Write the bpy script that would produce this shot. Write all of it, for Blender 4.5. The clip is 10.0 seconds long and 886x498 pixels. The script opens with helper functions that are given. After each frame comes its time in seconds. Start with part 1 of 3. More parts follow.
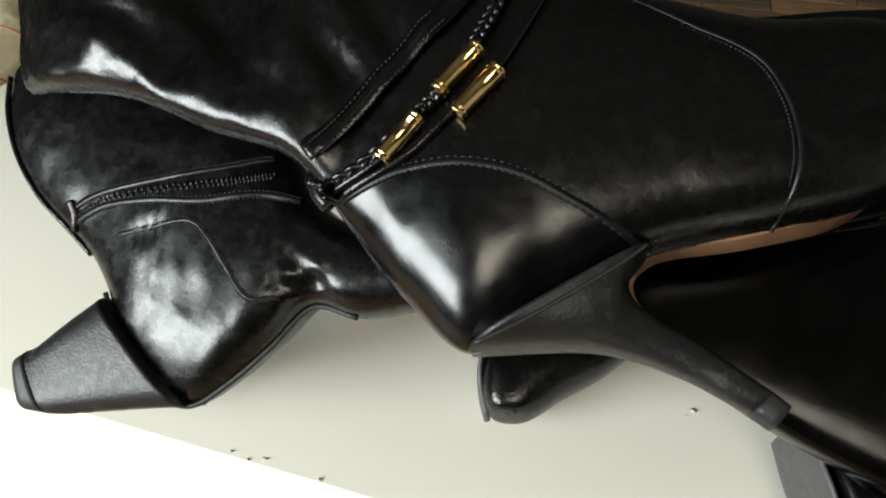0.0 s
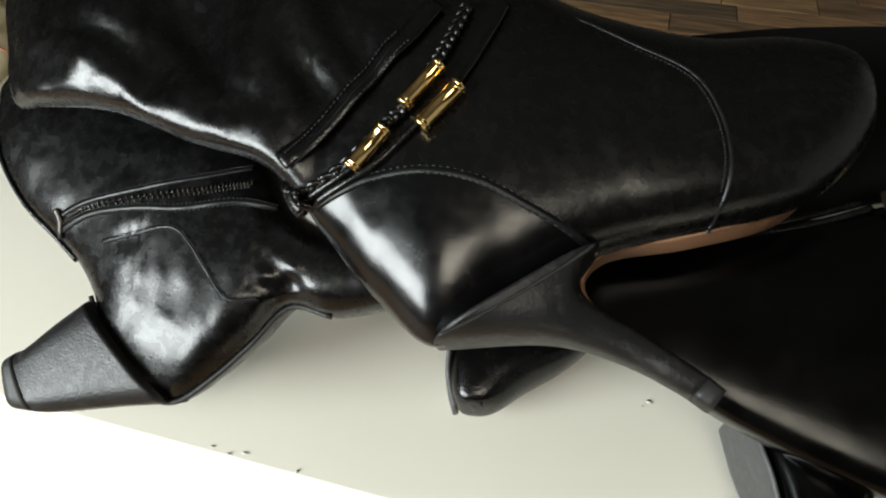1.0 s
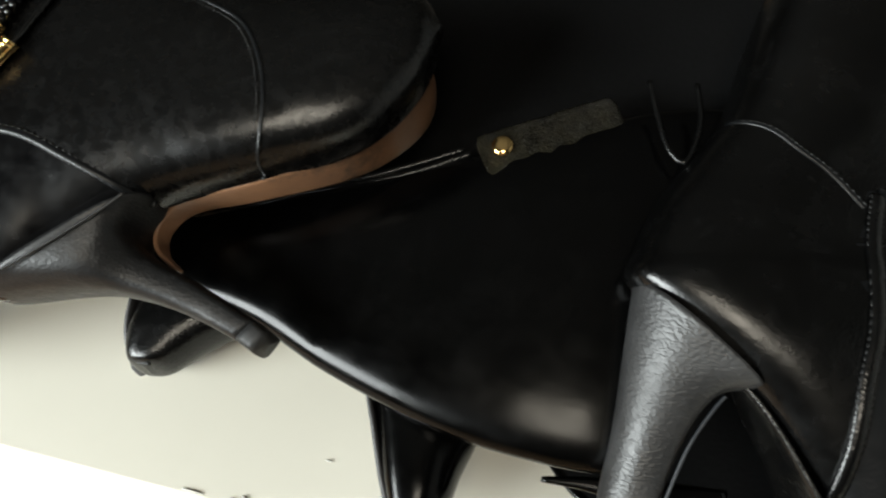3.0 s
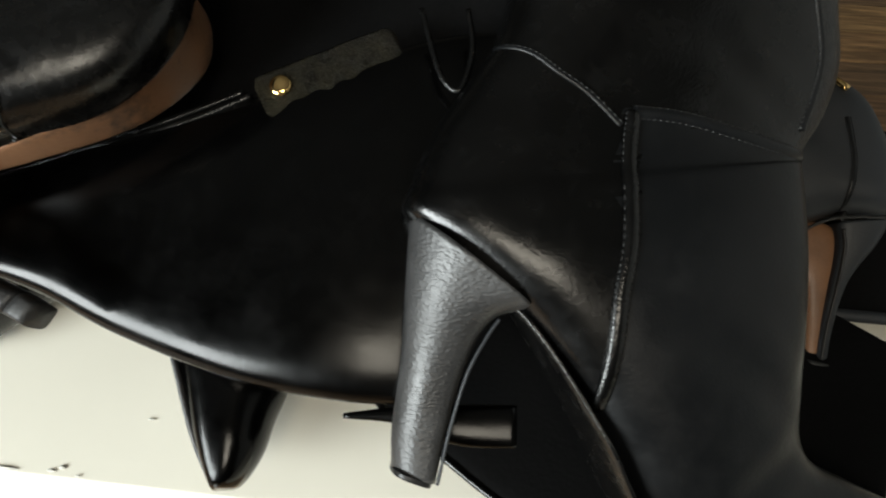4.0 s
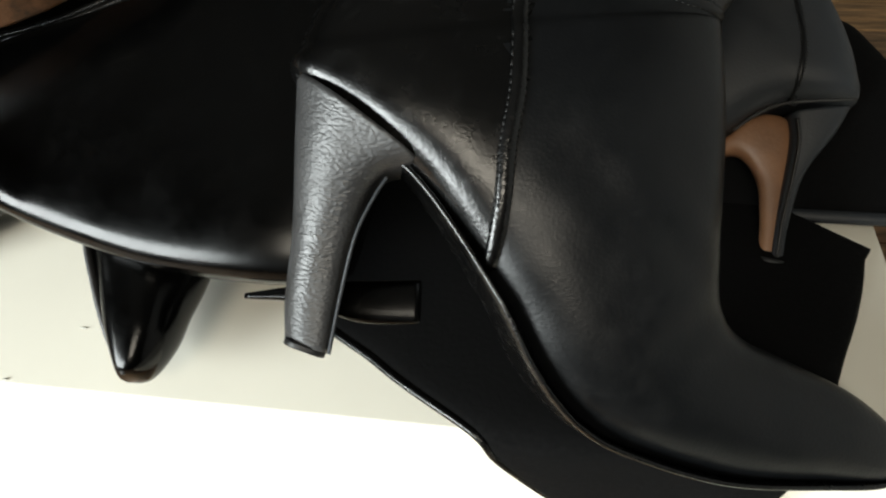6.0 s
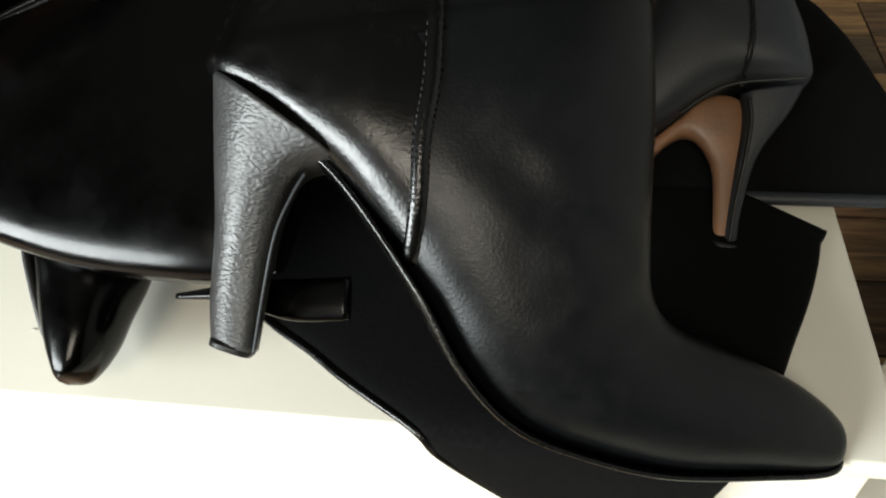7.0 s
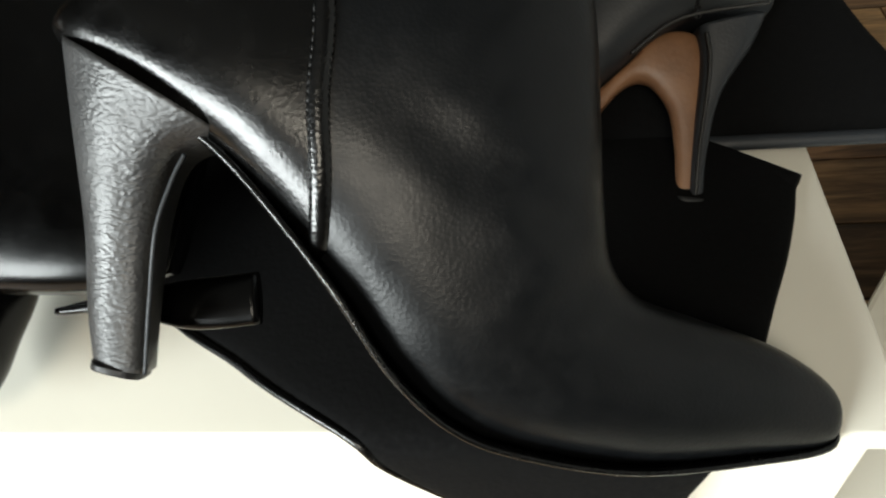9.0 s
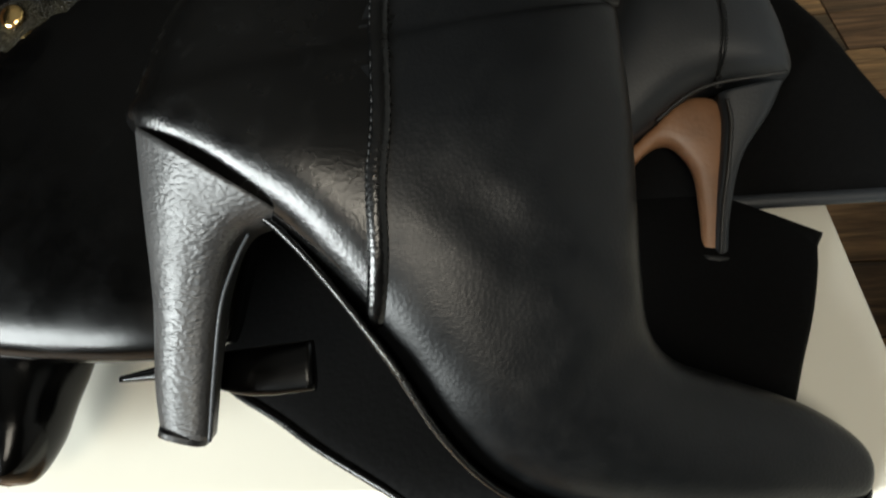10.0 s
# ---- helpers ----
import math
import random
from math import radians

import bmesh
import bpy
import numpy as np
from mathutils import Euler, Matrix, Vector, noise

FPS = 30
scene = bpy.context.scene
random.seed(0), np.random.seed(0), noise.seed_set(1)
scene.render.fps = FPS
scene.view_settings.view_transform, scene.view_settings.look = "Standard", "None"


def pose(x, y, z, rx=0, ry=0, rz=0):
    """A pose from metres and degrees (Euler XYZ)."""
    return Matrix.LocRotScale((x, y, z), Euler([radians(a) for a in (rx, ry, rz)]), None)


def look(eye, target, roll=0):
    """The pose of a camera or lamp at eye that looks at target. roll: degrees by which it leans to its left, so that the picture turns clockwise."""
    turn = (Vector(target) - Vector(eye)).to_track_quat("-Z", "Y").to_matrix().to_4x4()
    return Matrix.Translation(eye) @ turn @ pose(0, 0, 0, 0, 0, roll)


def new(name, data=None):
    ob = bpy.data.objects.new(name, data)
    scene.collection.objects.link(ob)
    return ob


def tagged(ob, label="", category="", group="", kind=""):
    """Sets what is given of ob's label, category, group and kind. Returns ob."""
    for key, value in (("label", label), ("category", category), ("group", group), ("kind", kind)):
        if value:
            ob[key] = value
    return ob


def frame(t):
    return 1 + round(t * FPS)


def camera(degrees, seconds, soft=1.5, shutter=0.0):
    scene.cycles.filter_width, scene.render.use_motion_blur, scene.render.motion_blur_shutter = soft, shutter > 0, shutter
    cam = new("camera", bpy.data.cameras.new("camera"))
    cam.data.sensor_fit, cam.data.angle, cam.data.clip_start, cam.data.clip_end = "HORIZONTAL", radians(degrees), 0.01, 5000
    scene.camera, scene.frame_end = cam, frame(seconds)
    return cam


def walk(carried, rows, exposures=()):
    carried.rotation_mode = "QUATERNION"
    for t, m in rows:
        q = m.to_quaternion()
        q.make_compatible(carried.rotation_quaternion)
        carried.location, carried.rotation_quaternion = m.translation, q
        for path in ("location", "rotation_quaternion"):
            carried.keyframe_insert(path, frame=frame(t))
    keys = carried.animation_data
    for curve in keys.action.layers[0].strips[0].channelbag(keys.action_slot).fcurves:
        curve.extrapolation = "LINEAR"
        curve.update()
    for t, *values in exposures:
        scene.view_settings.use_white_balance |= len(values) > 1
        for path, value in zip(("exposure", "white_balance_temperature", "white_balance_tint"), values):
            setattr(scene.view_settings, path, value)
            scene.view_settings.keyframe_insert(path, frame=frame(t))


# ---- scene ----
cam = camera(61.2, 10.0, soft=2.0, shutter=0.4)
PATH = [
    (0, (0.195, -0.153, 0.283), (-0.253, 1.298, -1.018), 0.5),
    (0.5, (0.195, -0.157, 0.286), (-0.22, 1.291, -1.03), 0.8),
    (1, (0.204, -0.168, 0.295), (-0.192, 1.312, -0.991), 1.4),
    (1.5, (0.22, -0.18, 0.292), (-0.158, 1.308, -0.989), 2.0),
    (2, (0.281, -0.165, 0.28), (-0.146, 1.323, -0.986), 0.6),
    (2.2, (0.309, -0.154, 0.28), (-0.169, 1.322, -0.982), -0.3),
    (3.5, (0.377, -0.131, 0.29), (0.073, 1.279, -1.096), -1.4),
    (4, (0.403, -0.123, 0.289), (0.246, 1.241, -1.165), 0.3),
    (4.5, (0.421, -0.129, 0.285), (0.178, 1.25, -1.143), -1.3),
    (5, (0.441, -0.134, 0.273), (0.186, 1.229, -1.169), -1.6),
    (5.5, (0.452, -0.144, 0.259), (0.17, 1.22, -1.176), -3.1),
    (6, (0.456, -0.145, 0.246), (0.169, 1.231, -1.177), -4.7),
    (6.2, (0.465, -0.142, 0.245), (0.188, 1.231, -1.183), -4.8),
    (7.5, (0.486, -0.125, 0.239), (0.139, 1.193, -1.226), -9.1),
    (8, (0.49, -0.107, 0.228), (0.215, 1.195, -1.265), -8.4),
    (8.5, (0.493, -0.112, 0.214), (0.293, 1.18, -1.299), -6.9),
    (9, (0.492, -0.109, 0.216), (0.238, 1.188, -1.285), -10.3),
    (9.5, (0.482, -0.112, 0.223), (0.182, 1.209, -1.249), -12.2),
    (10, (0.483, -0.110, 0.233), (0.214, 1.254, -1.205), -11.1),
]
walk(cam, [(t, look(e, g, r)) for t, e, g, r in PATH], [(0, -0.14), (2, -0.08), (3.5, 0.12), (4.5, 0.15), (5, 0.02), (5.5, 0.22), (8, 0.35), (8.5, 0.42), (9.2, 0.44), (10, 0.5)])

# ---- world and light ----
from mathutils.bvhtree import BVHTree

world = bpy.data.worlds.new("world")
scene.world = world
world.use_nodes = True
wn = world.node_tree.nodes
sky = wn.new("ShaderNodeTexSky")
sky.sky_type, sky.sun_disc, sky.sun_elevation, sky.sun_rotation = "NISHITA", False, radians(40), radians(200)
wn["Background"].inputs[1].default_value = 0.05
world.node_tree.links.new(sky.outputs[0], wn["Background"].inputs[0])


def area(name, eye, target, w, h, power, colour):
    data = bpy.data.lights.new(name, "AREA")
    data.shape, data.size, data.size_y, data.energy, data.color = "RECTANGLE", w, h, power, colour
    ob = new(name, data)
    ob.matrix_world = look(eye, target)
    return ob


# daylight in the wide low window of the south wall
area("window_light", (-1.30, -1.72, 0.74), (0.25, 0.08, 0.03), 1.5, 0.88, 128, (0.93, 1.0, 0.99))
# a warm blind in the small high window of the same wall
area("blind_light", (0.55, -1.72, 1.70), (0.30, 0.08, 0.03), 0.74, 0.70, 18, (1.0, 0.92, 0.76))


# ---- materials ----
def material(name):
    m = bpy.data.materials.new(name)
    m.use_nodes = True
    nt = m.node_tree
    return m, nt, nt.nodes["Principled BSDF"]


def node(nt, kind, **values):
    n = nt.nodes.new(kind)
    for k, v in values.items():
        n.inputs[k].default_value = v
    return n


def ramp(nt, source, a, b, ca, cb):
    r = nt.nodes.new("ShaderNodeValToRGB")
    e = r.color_ramp.elements
    e[0].position, e[1].position = a, b
    e[0].color, e[1].color = (*ca, 1), (*cb, 1)
    nt.links.new(source, r.inputs[0])
    return r.outputs[0]


def leather(name, base, rough, gloss=0.42, grain=0.0006, grain_scale=900, crease=0.3, crease_scale=40, scuff=0.12, coat=0.0, dust=0.03):
    """Black leather: fine pebble grain, long soft creases, uneven gloss, dust specks and pale scuffs."""
    m, nt, b = material(name)
    tc = nt.nodes.new("ShaderNodeTexCoord")
    vor = node(nt, "ShaderNodeTexVoronoi", Scale=grain_scale)
    big = node(nt, "ShaderNodeTexNoise", Scale=crease_scale, Detail=5.0, Roughness=0.55, Distortion=0.6)
    mid = node(nt, "ShaderNodeTexNoise", Scale=crease_scale * 5, Detail=6.0, Roughness=0.65)
    scratch = node(nt, "ShaderNodeTexNoise", Scale=70.0, Detail=8.0, Roughness=0.75, Distortion=1.5)
    specks = node(nt, "ShaderNodeTexNoise", Scale=1400.0, Detail=1.0)
    for n in (vor, big, mid, scratch, specks):
        nt.links.new(tc.outputs["Object"], n.inputs["Vector"])
    tone = ramp(nt, scratch.outputs[0], 0.55, 0.85, base, [c + scuff * 0.05 for c in base])
    speck = ramp(nt, specks.outputs[0], 0.80, 0.84, (0, 0, 0), (dust, dust, dust))
    add = nt.nodes.new("ShaderNodeMix")
    add.data_type, add.blend_type = "RGBA", "ADD"
    add.inputs[0].default_value = 1.0
    nt.links.new(tone, add.inputs[6])
    nt.links.new(speck, add.inputs[7])
    nt.links.new(add.outputs[2], b.inputs["Base Color"])
    r = ramp(nt, mid.outputs[0], 0.3, 0.75, (rough - 0.05,) * 3, (rough + 0.1,) * 3)
    nt.links.new(r, b.inputs["Roughness"])
    b.inputs["Specular IOR Level"].default_value = gloss
    b.inputs["Coat Weight"].default_value = coat
    b.inputs["Coat Roughness"].default_value = 0.12
    b1 = node(nt, "ShaderNodeBump", Strength=crease, Distance=0.004)
    b2 = node(nt, "ShaderNodeBump", Strength=crease * 0.45, Distance=0.0007)
    b3 = node(nt, "ShaderNodeBump", Strength=0.4, Distance=grain)
    nt.links.new(big.outputs[0], b1.inputs["Height"])
    nt.links.new(mid.outputs[0], b2.inputs["Height"])
    nt.links.new(vor.outputs[0], b3.inputs["Height"])
    nt.links.new(b1.outputs[0], b2.inputs["Normal"])
    nt.links.new(b2.outputs[0], b3.inputs["Normal"])
    nt.links.new(b3.outputs[0], b.inputs["Normal"])
    return m


def plain(name, base, rough, metal=0.0, scale=60.0, vary=0.25, bump=0.15, dist=0.001):
    """A surface with blotches at two scales and a fine relief."""
    m, nt, b = material(name)
    tc = nt.nodes.new("ShaderNodeTexCoord")
    n1 = node(nt, "ShaderNodeTexNoise", Scale=scale, Detail=6.0, Roughness=0.6)
    n2 = node(nt, "ShaderNodeTexNoise", Scale=scale * 12, Detail=4.0)
    for n in (n1, n2):
        nt.links.new(tc.outputs["Object"], n.inputs["Vector"])
    c = ramp(nt, n1.outputs[0], 0.3, 0.7, [v * (1 - vary) for v in base], [min(1, v * (1 + vary)) for v in base])
    nt.links.new(c, b.inputs["Base Color"])
    b.inputs["Metallic"].default_value = metal
    r = ramp(nt, n2.outputs[0], 0.3, 0.7, (max(0.02, rough - 0.06),) * 3, (rough + 0.06,) * 3)
    nt.links.new(r, b.inputs["Roughness"])
    bp = node(nt, "ShaderNodeBump", Strength=bump, Distance=dist)
    nt.links.new(n2.outputs[0], bp.inputs["Height"])
    nt.links.new(bp.outputs[0], b.inputs["Normal"])
    return m


SMOOTH = leather("smooth_black_leather", (0.0015, 0.0015, 0.0015), 0.23, crease=0.08, crease_scale=25, grain=0.0002)
GLOSSY = leather("glossy_black_leather", (0.0005, 0.0005, 0.0005), 0.19, gloss=0.2, crease=0.012, crease_scale=10, grain=0.00003, scuff=0.03)
CREASED = leather("creased_black_leather", (0.0014, 0.0014, 0.0014), 0.25, crease=0.10, crease_scale=38, grain=0.00006, grain_scale=1100)
MATTE = leather("matte_black_leather", (0.001, 0.001, 0.001), 0.23, gloss=0.38, crease=0.014, crease_scale=15, grain=0.0001)
VAMP = leather("dull_black_leather", (0.0032, 0.0036, 0.0041), 0.33, gloss=0.30, crease=0.012, crease_scale=22, grain=0.0001)
CUP = leather("polished_black_leather", (0.0014, 0.0014, 0.0016), 0.21, crease=0.012, crease_scale=22, grain=0.00004)
GRAINED = leather("grained_black_leather", (0.004, 0.004, 0.004), 0.34, crease=0.18, crease_scale=90, grain=0.0005, grain_scale=900)
WORN = leather("worn_black_leather", (0.006, 0.006, 0.0064), 0.42, crease=0.06, crease_scale=60, scuff=1.2, grain=0.0002)
GREY = leather("blue_black_leather", (0.020, 0.023, 0.027), 0.48, crease=0.05, crease_scale=20, grain=0.0001)
SOLEGREY = leather("grey_worn_sole", (0.06, 0.06, 0.062), 0.45, crease=0.06, crease_scale=60, scuff=1.5, grain=0.0003, dust=0.2)


def pebbled(name, base, rough):
    """Black leather with raised pebbles about two millimetres across, wider than tall, and fine wrinkles between them."""
    m, nt, b = material(name)
    tc = nt.nodes.new("ShaderNodeTexCoord")
    mp = nt.nodes.new("ShaderNodeMapping")
    mp.inputs["Scale"].default_value = (0.8, 1.0, 1.5)
    mp.inputs["Rotation"].default_value = (0.0, 0.35, 0.0)
    nt.links.new(tc.outputs["Object"], mp.inputs[0])
    warp = node(nt, "ShaderNodeTexNoise", Scale=160.0, Detail=3.0)
    nt.links.new(mp.outputs[0], warp.inputs["Vector"])
    shift = nt.nodes.new("ShaderNodeMix")
    shift.data_type, shift.blend_type = "RGBA", "ADD"
    shift.inputs[0].default_value = 0.004
    nt.links.new(mp.outputs[0], shift.inputs[6])
    nt.links.new(warp.outputs[1], shift.inputs[7])
    cell = node(nt, "ShaderNodeTexVoronoi", Scale=760.0)
    cell.feature = "SMOOTH_F1"
    fine = node(nt, "ShaderNodeTexNoise", Scale=900.0, Detail=4.0)
    patch = node(nt, "ShaderNodeTexNoise", Scale=60.0, Detail=3.0)
    nt.links.new(shift.outputs[2], cell.inputs["Vector"])
    for n in (fine, patch):
        nt.links.new(tc.outputs["Object"], n.inputs["Vector"])
    nt.links.new(ramp(nt, patch.outputs[0], 0.3, 0.75, base, [c * 2.2 for c in base]), b.inputs["Base Color"])
    nt.links.new(ramp(nt, patch.outputs[0], 0.3, 0.7, (rough - 0.05,) * 3, (rough + 0.08,) * 3), b.inputs["Roughness"])
    b.inputs["Specular IOR Level"].default_value = 0.62
    b1 = node(nt, "ShaderNodeBump", Strength=0.26, Distance=0.0009)
    b1.invert = True
    b2 = node(nt, "ShaderNodeBump", Strength=0.3, Distance=0.0003)
    nt.links.new(cell.outputs[0], b1.inputs["Height"])
    nt.links.new(fine.outputs[0], b2.inputs["Height"])
    nt.links.new(b1.outputs[0], b2.inputs["Normal"])
    nt.links.new(b2.outputs[0], b.inputs["Normal"])
    return m


PEBBLED = pebbled("pebbled_black_leather", (0.014, 0.014, 0.0143), 0.42)
SUEDE = plain("black_suede", (0.0008, 0.0008, 0.0009), 0.9, scale=40, bump=0.4, dist=0.0006)
SUEDE.node_tree.nodes["Principled BSDF"].inputs["Specular IOR Level"].default_value = 0.15
TAN = plain("tan_leather_sole", (0.22, 0.11, 0.055), 0.42, scale=45, vary=0.25)
def smudged(name, base, stain):
    m = plain(name, base, 0.36, scale=45, vary=0.18)
    nt, b = m.node_tree, m.node_tree.nodes["Principled BSDF"]
    tc = nt.nodes.new("ShaderNodeTexCoord")
    n = node(nt, "ShaderNodeTexNoise", Scale=32.0, Detail=7.0, Roughness=0.7)
    nt.links.new(tc.outputs["Object"], n.inputs["Vector"])
    mask = ramp(nt, n.outputs[0], 0.56, 0.68, (0, 0, 0), (1, 1, 1))
    mix = nt.nodes.new("ShaderNodeMix")
    mix.data_type = "RGBA"
    nt.links.new(mask, mix.inputs[0])
    nt.links.new(b.inputs["Base Color"].links[0].from_socket, mix.inputs[6])
    mix.inputs[7].default_value = (*stain, 1)
    nt.links.new(mix.outputs[2], b.inputs["Base Color"])
    return m


TANWORN = smudged("worn_tan_sole", (0.22, 0.115, 0.062), (0.05, 0.035, 0.025))
RUBBER = plain("black_rubber", (0.012, 0.012, 0.012), 0.55, scale=80)
THREAD = plain("black_thread", (0.012, 0.012, 0.012), 0.5, scale=300)
GOLD = plain("polished_gold_metal", (0.90, 0.62, 0.26), 0.14, metal=1.0, scale=100, vary=0.05, bump=0.03)
METAL = plain("dark_zip_metal", (0.06, 0.055, 0.05), 0.35, metal=1.0, scale=100)
WHITE = plain("white_painted_wood", (0.82, 0.79, 0.69), 0.38, scale=5, vary=0.03, bump=0.05)
CHIPPED = plain("grey_chipped_spot", (0.55, 0.53, 0.48), 0.7, scale=300)
# unseen walls, kept near-black so the leather reflects a dark room
WALL = plain("dark_unseen_wall", (0.06, 0.054, 0.044), 0.8, scale=3, vary=0.06)
# unseen east wall, pale to bounce light onto toe, bench end and floor
BOUNCEWALL = plain("pale_bounce_wall", (0.62, 0.62, 0.60), 0.8, scale=3, vary=0.06)
# unseen ceiling, its grey set for some bounce on the bench without greying blacks
DIMPAINT = plain("dim_unseen_ceiling", (0.15, 0.147, 0.138), 0.8, scale=3, vary=0.06)
CLOTH = plain("cream_woven_cloth", (0.66, 0.58, 0.40), 0.9, scale=200, vary=0.1, bump=0.4)
REDLINE = plain("red_thread_line", (0.35, 0.10, 0.06), 0.9, scale=200)


def planks():
    """Reclaimed boards: each one its own tone, from grey-brown to tan, with long grain, pale saw marks and dark stains."""
    m, nt, b = material("brown_worn_wood_plank")
    info = nt.nodes.new("ShaderNodeObjectInfo")
    isle = nt.nodes.new("ShaderNodeNewGeometry")
    tc = nt.nodes.new("ShaderNodeTexCoord")
    mp = nt.nodes.new("ShaderNodeMapping")
    mp.inputs["Scale"].default_value = (4, 40, 10)
    nt.links.new(tc.outputs["Object"], mp.inputs[0])
    seed = nt.nodes.new("ShaderNodeMath")
    nt.links.new(info.outputs["Random"], seed.inputs[0])
    nt.links.new(isle.outputs["Random Per Island"], seed.inputs[1])
    part_of = nt.nodes.new("ShaderNodeMath")
    part_of.operation = "FRACT"
    nt.links.new(seed.outputs[0], part_of.inputs[0])
    offset = nt.nodes.new("ShaderNodeCombineXYZ")
    nt.links.new(seed.outputs[0], offset.inputs[0])
    nt.links.new(seed.outputs[0], offset.inputs[2])
    scale = nt.nodes.new("ShaderNodeVectorMath")
    scale.operation = "MULTIPLY_ADD"
    scale.inputs[1].default_value = (37, 37, 37)
    nt.links.new(offset.outputs[0], scale.inputs[0])
    nt.links.new(mp.outputs[0], scale.inputs[2])
    n = node(nt, "ShaderNodeTexNoise", Scale=1.6, Detail=8.0, Roughness=0.7, Distortion=1.0)
    saw = node(nt, "ShaderNodeTexNoise", Scale=0.6, Detail=3.0, Roughness=0.6, Distortion=2.5)
    for q in (n, saw):
        nt.links.new(scale.outputs[0], q.inputs["Vector"])
    a = ramp(nt, n.outputs[0], 0.3, 0.72, (0.20, 0.13, 0.08), (0.62, 0.46, 0.30))
    t = nt.nodes.new("ShaderNodeValToRGB")
    e = t.color_ramp.elements
    e[0].color, e[1].color = (0.42, 0.44, 0.45, 1), (1.25, 1.10, 0.85, 1)
    mid = e.new(0.5)
    mid.color = (0.85, 0.68, 0.58, 1)
    nt.links.new(part_of.outputs[0], t.inputs[0])
    stain = ramp(nt, saw.outputs[0], 0.40, 0.62, (0.55, 0.55, 0.55), (1.15, 1.12, 1.05))
    colour = a
    for layer in (t.outputs[0], stain):
        mul = nt.nodes.new("ShaderNodeMix")
        mul.data_type, mul.blend_type = "RGBA", "MULTIPLY"
        mul.inputs[0].default_value = 1.0
        nt.links.new(colour, mul.inputs[6])
        nt.links.new(layer, mul.inputs[7])
        colour = mul.outputs[2]
    nt.links.new(colour, b.inputs["Base Color"])
    b.inputs["Roughness"].default_value = 0.5
    bp = node(nt, "ShaderNodeBump", Strength=0.3, Distance=0.002)
    nt.links.new(n.outputs[0], bp.inputs["Height"])
    nt.links.new(bp.outputs[0], b.inputs["Normal"])
    return m


PLANK = planks()


# ---- shaping helpers ----
def part(name, bm, mat, parent=None, label="", smooth=True):
    me = bpy.data.meshes.new(name)
    bmesh.ops.recalc_face_normals(bm, faces=bm.faces)
    for f in bm.faces:
        f.smooth = smooth
    bm.to_mesh(me)
    bm.free()
    me.materials.append(mat)
    ob = new(name, me)
    if parent:
        ob.parent = parent
    if label:
        ob["label"] = label
    return ob


def box(bm, lo, hi, bevel=0.0):
    c = [(a + b) / 2 for a, b in zip(lo, hi)]
    got = bmesh.ops.create_cube(bm, size=1, matrix=Matrix.LocRotScale(c, None, [b - a for a, b in zip(lo, hi)]))
    if bevel:
        es = list({e for v in got["verts"] for e in v.link_edges})
        bmesh.ops.bevel(bm, geom=es, offset=bevel, segments=3, profile=0.5, affect="EDGES")
    return bm


def spline(pts, n):
    """n points along a smooth curve through pts (tuples of any length)."""
    p = np.array(pts, float)
    p = np.vstack([2 * p[0] - p[1], p, 2 * p[-1] - p[-2]])
    m, out = len(pts) - 1, []
    for q in np.linspace(0, m, n):
        i = min(int(q), m - 1)
        t = q - i
        a, b, c, d = p[i : i + 4]
        out.append(0.5 * (2 * b + (c - a) * t + (2 * a - 5 * b + 4 * c - d) * t**2 + (3 * b - a - 3 * c + d) * t**3))
    return np.array(out)


class Plane:
    """A leaning plane z = a + b x + c y on which a thing lies; mm along it become metres in the world."""

    def __init__(self, a, b, c):
        self.o = np.array((0.0, 0.0, a))
        self.n = np.array((-b, -c, 1.0)) / math.sqrt(1 + b * b + c * c)
        self.u = np.array((1.0, 0.0, b)) / math.sqrt(1 + b * b)
        self.v = np.cross(self.n, self.u)

    def at(self, p, h=0.0):
        return self.o + self.u * p[0] / 1000 + self.v * p[1] / 1000 + self.n * h


